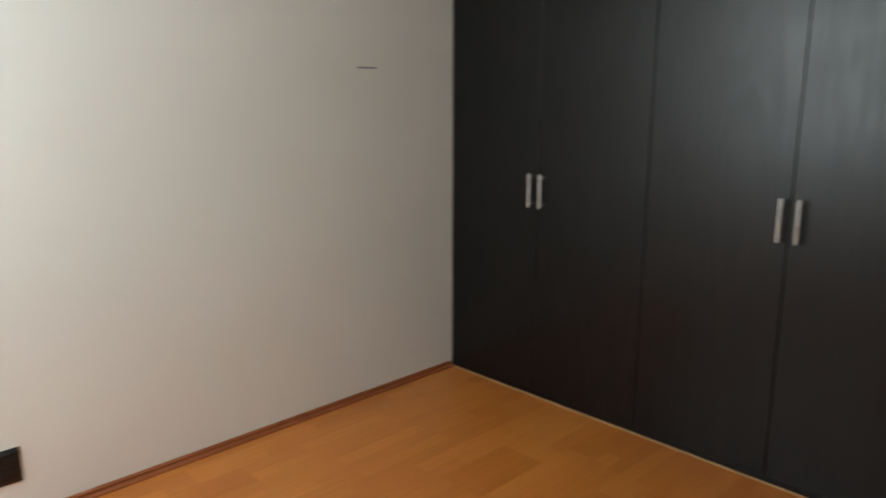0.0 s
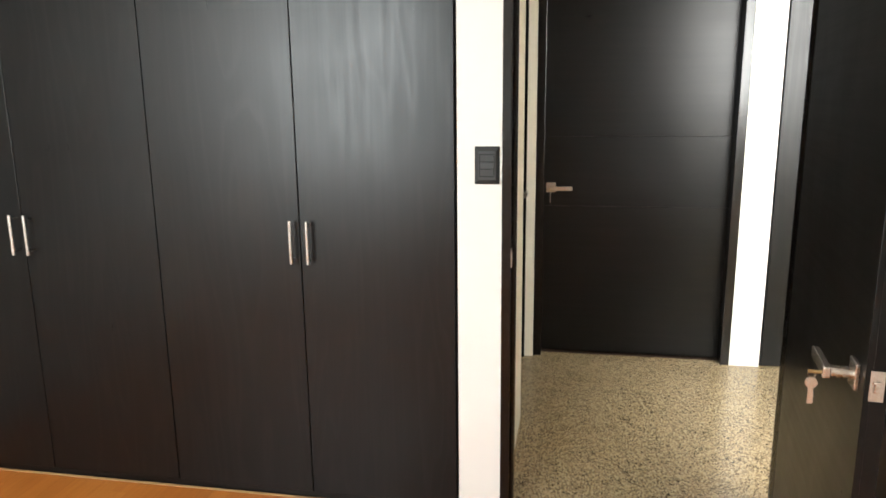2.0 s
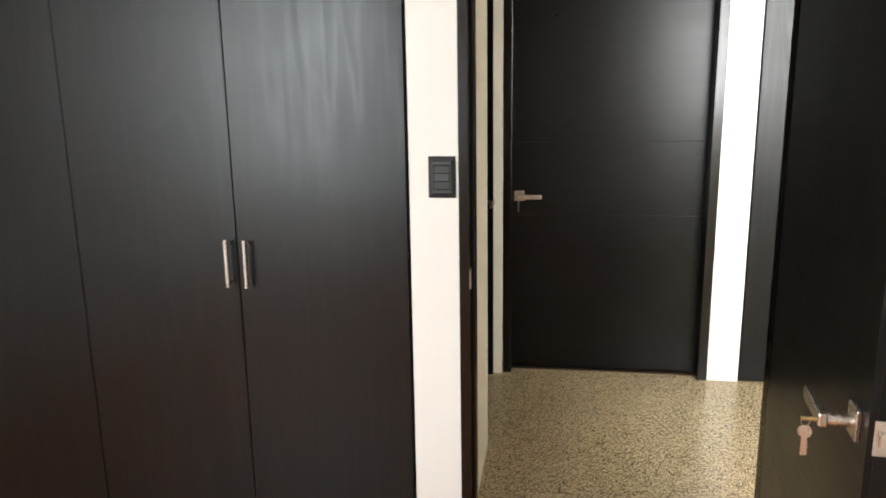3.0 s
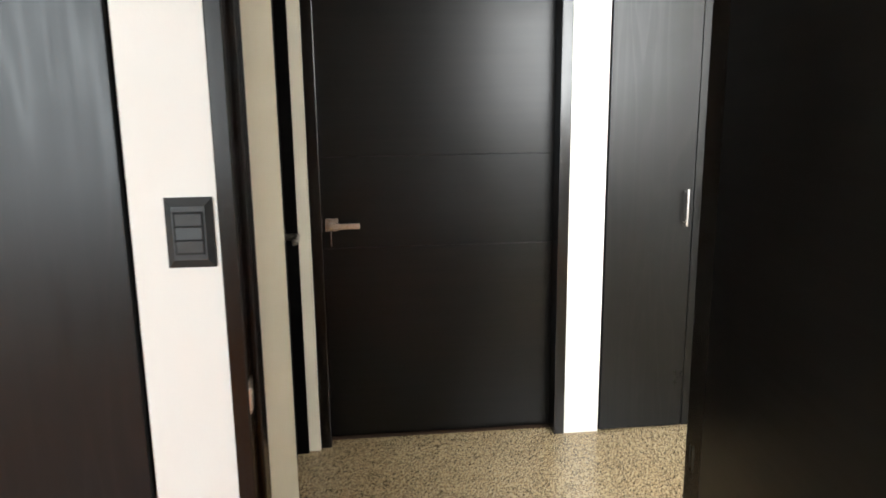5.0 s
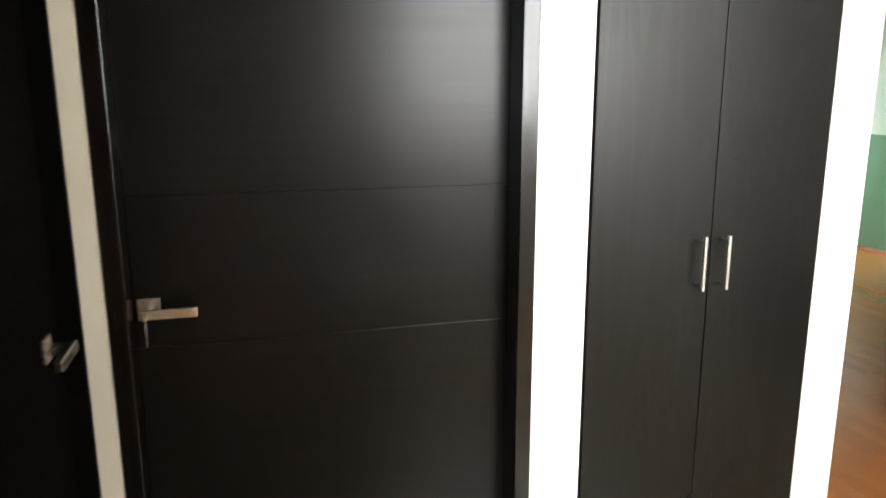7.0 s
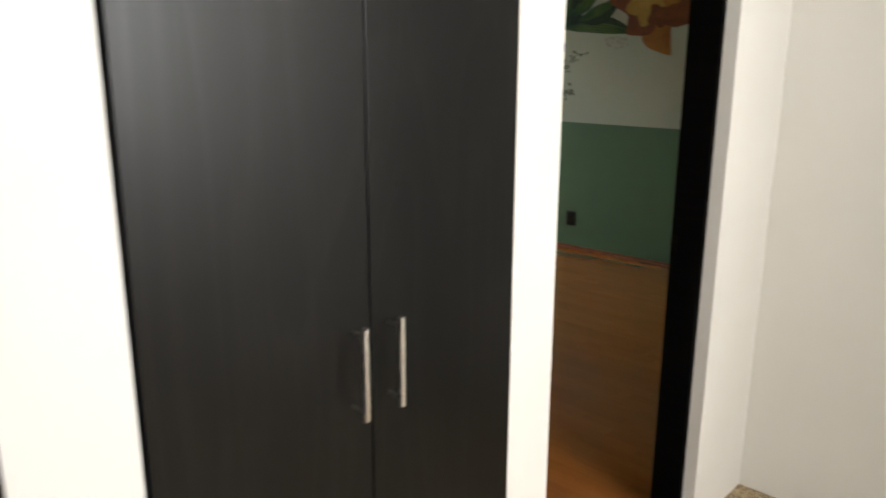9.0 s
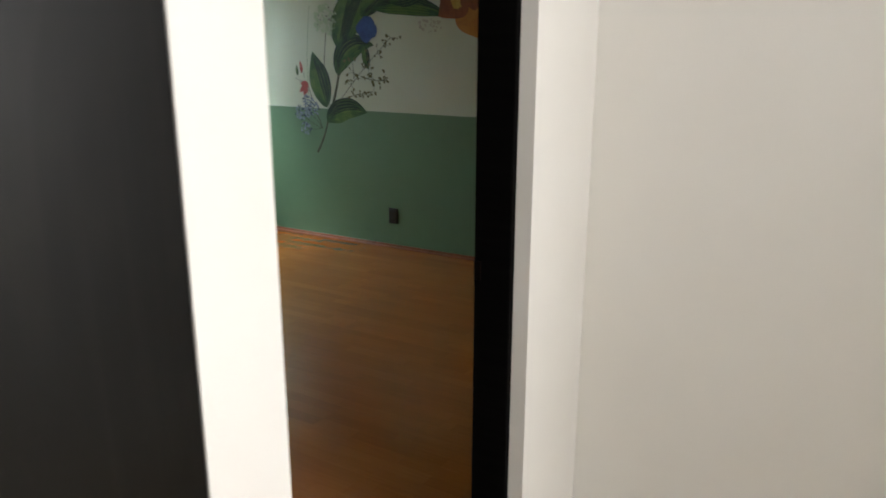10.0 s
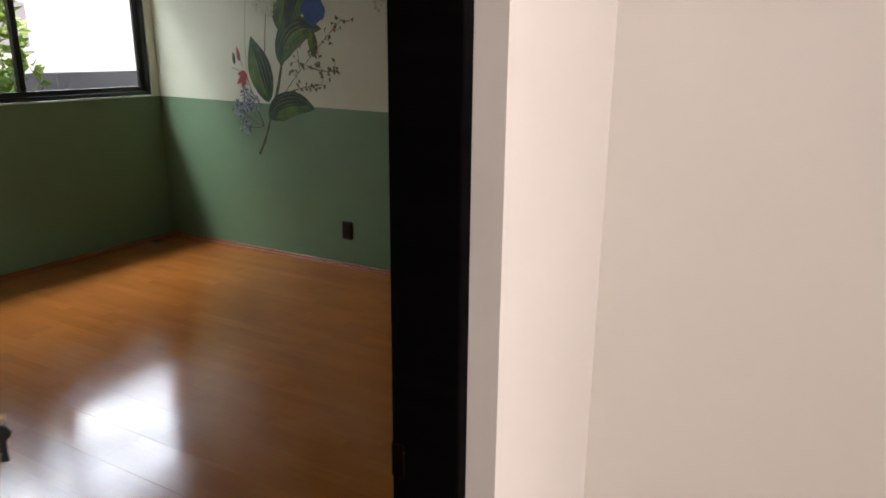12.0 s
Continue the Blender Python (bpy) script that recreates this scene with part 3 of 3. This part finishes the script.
def shrub(m, seed, size):
    rnd = random.Random(seed)
    s = thing("shrub", m, "leafy bright green shrub outside the window", "shrub")
    tw, lf = bmesh.new(), bmesh.new()
    for k in range(40):
        a, lean = rnd.uniform(0, 2 * math.pi), rnd.uniform(0.02, 0.28)
        p = Vector((0.06 * math.cos(a), 0.06 * math.sin(a), 0))
        d = Vector((math.cos(a) * lean, math.sin(a) * lean, 1)).normalized()
        for g in range(7):
            if p.y < -0.3:
                d = Vector((d.x, abs(d.y) + 0.2, d.z)).normalized()
            if p.x > 0.3:
                d = Vector((-abs(d.x) - 0.1, d.y, d.z)).normalized()
            q = p + d * size * rnd.uniform(0.11, 0.15)
            rod_into(tw, p, q, 0.008 * (1 - g / 9), 5, 0.008 * (1 - (g + 1) / 9), False)
            if g > 0:
                for _ in range(24):
                    b = p.lerp(q, rnd.random())
                    v = Vector((rnd.gauss(0, 1), rnd.gauss(0, 1), rnd.gauss(0.2, 0.7))).normalized()
                    side = v.cross(Vector((rnd.gauss(0, 1), rnd.gauss(0, 1), rnd.gauss(0, 1)))).normalized()
                    up = v.cross(side) * 0.008
                    ln, wd = rnd.uniform(0.07, 0.13), rnd.uniform(0.018, 0.03)
                    c = [b, b + v * ln * 0.45 + side * wd + up, b + v * ln, b + v * ln * 0.45 - side * wd + up]
                    vs = [lf.verts.new(x) for x in c]
                    lf.faces.new(vs[:3])
                    lf.faces.new((vs[0], vs[2], vs[3]))
            p, d = q, (d + Vector((rnd.gauss(0, 0.22), rnd.gauss(0, 0.22), rnd.gauss(0, 0.1)))).normalized()
    part("stems", tw, TWIG, s)
    part("leaves", lf, LEAF, s)


shrub(pose(7.5, 7.1, -0.3), 3, 2.6)
shrub(pose(7.05, 6.95, -0.3), 5, 2.6)
shrub(pose(6.5, 7.0, -0.3), 8, 2.6)


# ---------- flower mural, painted flat on the wall ----------
def paint(name, a, b, scale=40.0, stripe=0.0):
    m = material(name, a, 0.62)
    n = Nodes(m)
    p = n.coords((1, 1, 1), True)
    f = n.noise(p, scale, 4, 0.6, 0.6)
    n.link(n.ramp(f, [(0.32, a), (0.68, b)]), n.b.inputs["Base Color"])
    return m


P_LEAF = paint("mural_leaf_green", (0.014, 0.052, 0.018), (0.055, 0.135, 0.03), 18)
P_VEIN = paint("mural_leaf_vein", (0.07, 0.15, 0.03), (0.20, 0.28, 0.07), 9)
P_MID = paint("mural_leaf_light_green", (0.03, 0.10, 0.02), (0.12, 0.21, 0.04), 9)
P_DEEP = paint("mural_leaf_shadow_green", (0.004, 0.018, 0.009), (0.014, 0.045, 0.016), 16)
P_STEM = paint("mural_stem_green", (0.03, 0.034, 0.018), (0.11, 0.115, 0.06), 55)
P_BERRY = paint("mural_berry_olive", (0.10, 0.095, 0.03), (0.19, 0.17, 0.06))
P_BLUE = paint("mural_blue", (0.012, 0.04, 0.19), (0.03, 0.09, 0.32), 14)
P_PALE = paint("mural_pale_blue", (0.16, 0.20, 0.25), (0.34, 0.39, 0.43), 60)
P_NAVY = paint("mural_dark_blue", (0.02, 0.035, 0.06), (0.05, 0.075, 0.12), 60)
P_RED = paint("mural_red", (0.26, 0.03, 0.025), (0.48, 0.10, 0.07), 34)
P_UMBEL = paint("mural_pale_green", (0.45, 0.55, 0.33), (0.55, 0.62, 0.42), 40)
P_ORANGE = paint("mural_orange", (0.42, 0.13, 0.025), (0.60, 0.27, 0.04), 9)
P_RUST = paint("mural_rust", (0.20, 0.055, 0.02), (0.36, 0.11, 0.03), 12)
P_GOLD = paint("mural_gold", (0.55, 0.30, 0.05), (0.66, 0.42, 0.10), 12)

mural = thing("wall_mural", pose(GREEN_E, 0, 0), "large painted botanical mural of leaves, berries and an orange flower", "mural")
layer = [0]


def depth():
    layer[0] += 1
    return -0.001 - 0.00007 * (layer[0] % 60)


def flat(name, outline, mat):
    """A painted patch on the wall from an outline of (y, z)."""
    x = depth()
    bm = bmesh.new()
    bm.faces.new([bm.verts.new((x, a, b)) for a, b in outline])
    bmesh.ops.triangulate(bm, faces=bm.faces)
    return part(name, bm, mat, mural)


def curve_point(a, b, bow, t):
    a, b = Vector(a), Vector(b)
    d = b - a
    s = Vector((-d.y, d.x))
    return a + d * t + s * bow * 4 * t * (1 - t)


def ribbon(bm, a, b, bow, w0, w1, x, steps=12):
    prev = None
    for i in range(steps + 1):
        t = i / steps
        p, q = curve_point(a, b, bow, t), curve_point(a, b, bow, min(1, t + 0.02))
        o = curve_point(a, b, bow, max(0, t - 0.02))
        d = (q - o).normalized()
        s = Vector((-d.y, d.x)) * (w0 + (w1 - w0) * t) / 2
        pair = [bm.verts.new((x, *(p + s))), bm.verts.new((x, *(p - s)))]
        if prev:
            bm.faces.new((prev[0], prev[1], pair[1], pair[0]))
        prev = pair


def stem(name, a, b, bow=0.0, w0=0.012, w1=0.006, mat=None):
    bm = bmesh.new()
    ribbon(bm, a, b, bow, w0, w1, depth())
    return part(name, bm, mat or P_STEM, mural)


def painted_leaf(base, tip, width, bow=0.0, skew=0.0, veins=4, seed=1, mat=None, wavy=0.06):
    rnd = random.Random(seed)
    n = 26
    left, right = [], []
    ph = rnd.uniform(0, 6)
    ln = (Vector(tip) - Vector(base)).length
    for i in range(n + 1):
        t = i / n
        c = curve_point(base, tip, bow, t)
        d = (curve_point(base, tip, bow, min(1, t + 0.03)) - curve_point(base, tip, bow, max(0, t - 0.03))).normalized()
        s = Vector((-d.y, d.x))
        h = width / 2 * math.sin(math.pi * t ** 0.8) ** 0.85
        left.append(c + s * h * (1 + skew + wavy * math.sin(9 * t + ph)))
        right.append(c - s * h * (1 - skew + wavy * math.sin(8 * t + ph + 2)))
    leaf = flat("leaf", left + right[-2:0:-1], mat or P_LEAF)
    if not veins:
        return leaf
    dark_side = 1 if seed % 2 else -1
    for title, tone, spread in (("shading", P_DEEP, 0.85), ("light_streak", P_MID, 0.6), ("veining", P_VEIN, 0.09)):
        bm = bmesh.new()
        x = depth() - 0.00003
        for k in range(-veins, veins + 1):
            if (title == "shading" and k * dark_side < 0) or (title == "light_streak" and k * dark_side > 0):
                continue
            u = (k + (0.5 if title == "shading" else 0.0) * dark_side) / (veins + 0.6)
            a0, a1 = rnd.randint(1, 5), n - rnd.randint(1, 7)
            prev = None
            for i in range(a0, a1):
                t = i / n
                c = curve_point(base, tip, bow, t)
                e = left[i] if u > 0 else right[i]
                p = c.lerp(e, min(abs(u), 0.93))
                half = (e - c).length / (veins + 0.6)
                w = half * spread * math.sin(math.pi * (i - a0 + 0.3) / (a1 - a0)) ** 0.7 * (1.3 if k == 0 else 1.0)
                span = left[i] - right[i]
                q = span.normalized() * min(w, half * 0.48) if span.length > 1e-5 else Vector((0, 0.0005))
                pair = [bm.verts.new((x, *(p + q))), bm.verts.new((x, *(p - q)))]
                if prev:
                    bm.faces.new((prev[0], prev[1], pair[1], pair[0]))
                prev = pair
        tagged(part(title, bm, tone, leaf), kind="stuff")
    return leaf


def blob(name, c, r, mat, seed, lobes=5, depth_of=0.18, squash=1.0):
    rnd = random.Random(seed)
    ph = rnd.uniform(0, 6)
    pts = []
    for i in range(28):
        t = 2 * math.pi * i / 28
        k = r * (1 + depth_of * math.sin(lobes * t + ph) + rnd.uniform(-0.05, 0.05))
        pts.append((c[0] + k * math.cos(t), c[1] + squash * k * math.sin(t)))
    return flat(name, pts, mat)


def dots(name, c, spread, count, r, mat, seed):
    rnd = random.Random(seed)
    x = depth() - 0.00002
    bm = bmesh.new()
    for _ in range(count):
        a, d = rnd.uniform(0, 2 * math.pi), spread * math.sqrt(rnd.random())
        cy, cz, k, rot, el = c[0] + d * math.cos(a), c[1] + d * math.sin(a), r * rnd.uniform(0.6, 1.3), rnd.uniform(0, 3), rnd.uniform(0.45, 0.9)
        vs = []
        for i in range(9):
            t = 2 * math.pi * i / 9
            u, v = k * math.cos(t), k * el * math.sin(t)
            vs.append(bm.verts.new((x, cy + u * math.cos(rot) - v * math.sin(rot), cz + u * math.sin(rot) + v * math.cos(rot))))
        bm.faces.new(vs)
    return tagged(part(name, bm, mat, mural), kind="stuff")


def berry_branch(a, b, bow, seed, clumps):
    stem("stem", a, b, bow, 0.006, 0.004)
    rnd = random.Random(seed)
    for i in range(clumps):
        c = curve_point(a, b, bow, 0.35 + 0.65 * i / max(1, clumps - 1))
        for _ in range(4):
            o = Vector((rnd.gauss(0, 0.028), rnd.gauss(0.006, 0.026)))
            stem("stem", c, c + o, 0.1, 0.003, 0.002)
            dots("berry_cluster", c + o, 0.014, 2, 0.011, P_BERRY, rnd.random())


# main stem, leaves
stem("stem", (4.959, 0.726), (4.833, 0.993), 0.04, 0.022, 0.016)
stem("stem", (4.833, 0.993), (4.705, 1.371), 0.03, 0.030, 0.020)
stem("stem", (4.70, 1.36), (4.55, 1.95), 0.08, 0.018, 0.012)
stem("stem", (4.866, 1.115), (4.823, 1.70), -0.02, 0.009, 0.007)
stem("stem", (5.03, 1.20), (4.985, 1.9), -0.03, 0.003, 0.003, P_VEIN)
painted_leaf((4.845, 0.985), (4.43, 1.071), 0.185, -0.10, -0.25, 4, 2)
painted_leaf((4.838, 1.10), (4.974, 1.545), 0.205, -0.04, 0.15, 3, 3)
painted_leaf((4.72, 1.36), (4.352, 1.585), 0.20, -0.22, -0.1, 3, 4)
painted_leaf((4.43, 1.60), (4.40, 1.40), 0.07, 0.1, 0, 1, 14)
painted_leaf((4.70, 1.56), (4.54, 2.06), 0.21, -0.05, 0.0, 5, 5)
painted_leaf((4.60, 1.62), (4.30, 2.1), 0.17, -0.05, 0.0, 4, 6)
painted_leaf((4.47, 1.80), (4.05, 2.10), 0.19, -0.05, 0.0, 4, 7)
painted_leaf((4.36, 1.86), (3.66, 1.775), 0.14, -0.07, 0.1, 3, 8)
painted_leaf((4.20, 1.90), (3.80, 2.08), 0.14, 0.10, 0, 3, 9)
painted_leaf((4.30, 1.95), (3.98, 2.16), 0.16, 0.0, 0, 3, 10)
blob("blue_flower", (4.415, 1.705), 0.095, P_BLUE, 1, 4, 0.06)
blob("blue_flower", (4.43, 2.12), 0.11, P_BLUE, 2, 4, 0.08)
# pale umbel
for i in range(11):
    a = math.pi * (0.05 + 0.09 * i)
    stem("stem", (4.823, 1.69), (4.82 + 0.10 * math.cos(a), 1.71 + 0.12 * math.sin(a)), 0.05, 0.004, 0.003, P_UMBEL)
dots("umbel", (4.82, 1.79), 0.12, 60, 0.016, P_UMBEL, 3)
dots("seed_head", (4.82, 1.78), 0.11, 22, 0.006, P_STEM, 4)
# red flowers
stem("stem", (4.91, 1.072), (5.03, 1.262), -0.08, 0.006, 0.006)
stem("stem", (5.03, 1.262), (5.175, 1.33), 0.05, 0.005, 0.003)
stem("stem", (5.07, 1.33), (5.10, 1.40), 0.1, 0.004, 0.003)
for base, tip, w in (((5.03, 1.265), (5.13, 1.215), 0.05), ((5.03, 1.27), (5.12, 1.285), 0.05), ((5.04, 1.25), (5.085, 1.19), 0.045)):
    painted_leaf(base, tip, w, 0.1, 0, 0, 5, P_RED)
painted_leaf((5.10, 1.37), (5.118, 1.475), 0.032, 0.05, 0, 0, 6, P_RED)
painted_leaf((5.145, 1.35), (5.155, 1.44), 0.028, 0.0, 0, 1, 7)
# small blue flower heads
for k, (c, s) in enumerate((((5.045, 1.14), 0.055), ((5.125, 1.05), 0.06), ((4.985, 1.09), 0.06), ((5.075, 0.925), 0.055), ((5.05, 1.06), 0.05))):
    stem("stem", (4.895, 0.93), c, 0.06 * (-1) ** k, 0.005, 0.003)
    dots("blue_flower_head", c, s, 34, 0.011, P_PALE, 20 + k)
    dots("dark_flower_head", c, s * 1.1, 16, 0.008, P_NAVY, 30 + k)
# berries
berry_branch((4.775, 1.075), (4.19, 1.64), -0.02, 1, 7)
berry_branch((4.551, 1.328), (4.565, 1.465), 0.02, 2, 2)
berry_branch((4.485, 1.352), (4.25, 1.322), 0.05, 3, 4)
berry_branch((4.66, 1.173), (4.37, 1.235), -0.02, 4, 4)
# orange flower
for i, (dy, dz, w, mat) in enumerate(((-0.19, -0.37, 0.24, P_ORANGE), (0.20, -0.20, 0.24, P_RUST), (0.36, 0.05, 0.26, P_RUST), (-0.34, -0.14, 0.28, P_RUST), (0.10, 0.32, 0.30, P_ORANGE), (-0.30, 0.18, 0.28, P_ORANGE), (0.30, 0.22, 0.25, P_RUST))):
    painted_leaf((3.563, 1.98), (3.563 + dy, 1.98 + dz), w, 0.08 * (-1) ** i, 0, 0, 40 + i, mat, 0.14)
blob("petal", (3.60, 2.0), 0.15, P_GOLD, 9, 5, 0.2)
blob("petal", (3.50, 1.90), 0.08, P_RUST, 10, 4, 0.2)
for k in range(3):
    dots("faint_berry_cluster", (3.78 + 0.06 * k, 1.70 + 0.012 * k), 0.05, 12, 0.011, paint("mural_faint", (0.48, 0.45, 0.33), (0.55, 0.52, 0.41)), 60 + k)


# ---------- floor pieces ----------
def board_mesh(name, w, ln, mat, bevel=0.0003):
    bm = bmesh.new()
    box_into(bm, 0, w, 0, ln, -0.008, 0.0)
    top = [e for e in bm.edges if all(v.co.z > -0.001 for v in e.verts)]
    bmesh.ops.bevel(bm, geom=top, offset=bevel, segments=1, affect="EDGES")
    return mesh_from(name, bm, mat)


def lay_boards(parent, x0, x1, y0, y1, mat, seed, w=0.19, ln=1.2):
    """Laminate boards along y, staggered from row to row."""
    rnd = random.Random(seed)
    cache = {}
    x = x0
    while x < x1 - 0.01:
        ww = min(w, x1 - x)
        y = y0 - rnd.uniform(0.05, ln - 0.2)
        while y < y1 - 0.01:
            a, b = max(y, y0), min(y + ln, y1)
            if b - a > 0.02:
                key = (round(ww, 3), round(b - a, 3))
                if key not in cache:
                    cache[key] = board_mesh("board", ww - 0.0003, b - a - 0.0003, mat)
                ob = new("board", cache[key])
                ob.parent = parent
                ob.location = (x, a, 0)
            y += ln
        x += w


def lay_tiles(parent, x0, x1, y0, y1, size, ox, oy):
    cache = {}
    i0, j0 = math.floor((x0 - ox) / size), math.floor((y0 - oy) / size)
    for i in range(i0, math.ceil((x1 - ox) / size)):
        for j in range(j0, math.ceil((y1 - oy) / size)):
            a, b = max(ox + i * size, x0), min(ox + (i + 1) * size, x1)
            c, d = max(oy + j * size, y0), min(oy + (j + 1) * size, y1)
            if b - a < 0.01 or d - c < 0.01:
                continue
            key = (round(b - a, 3), round(d - c, 3))
            if key not in cache:
                cache[key] = board_mesh("tile", b - a - 0.0008, d - c - 0.0008, TERRAZZO)
            ob = new("tile", cache[key])
            ob.parent = parent
            ob.location = (a, c, 0)


floors = {o.name: o for o in scene.objects if o.name.startswith("floor_")}
lay_boards(floors["floor_1"], 0.0, 3.24, -3.5, 0.02, FLOOR_WARM, 7)
lay_tiles(floors["floor_2"], 2.16, HALL_E, 0.062, 1.66, 0.303, 2.527, 0.062)
lay_tiles(floors["floor_3"], 3.34, 5.0, -1.3, 0.062, 0.303, 2.527, 0.062)
lay_boards(floors["floor_4"], 4.37, GREEN_E, 1.70, GREEN_N, FLOOR_BROWN, 9)
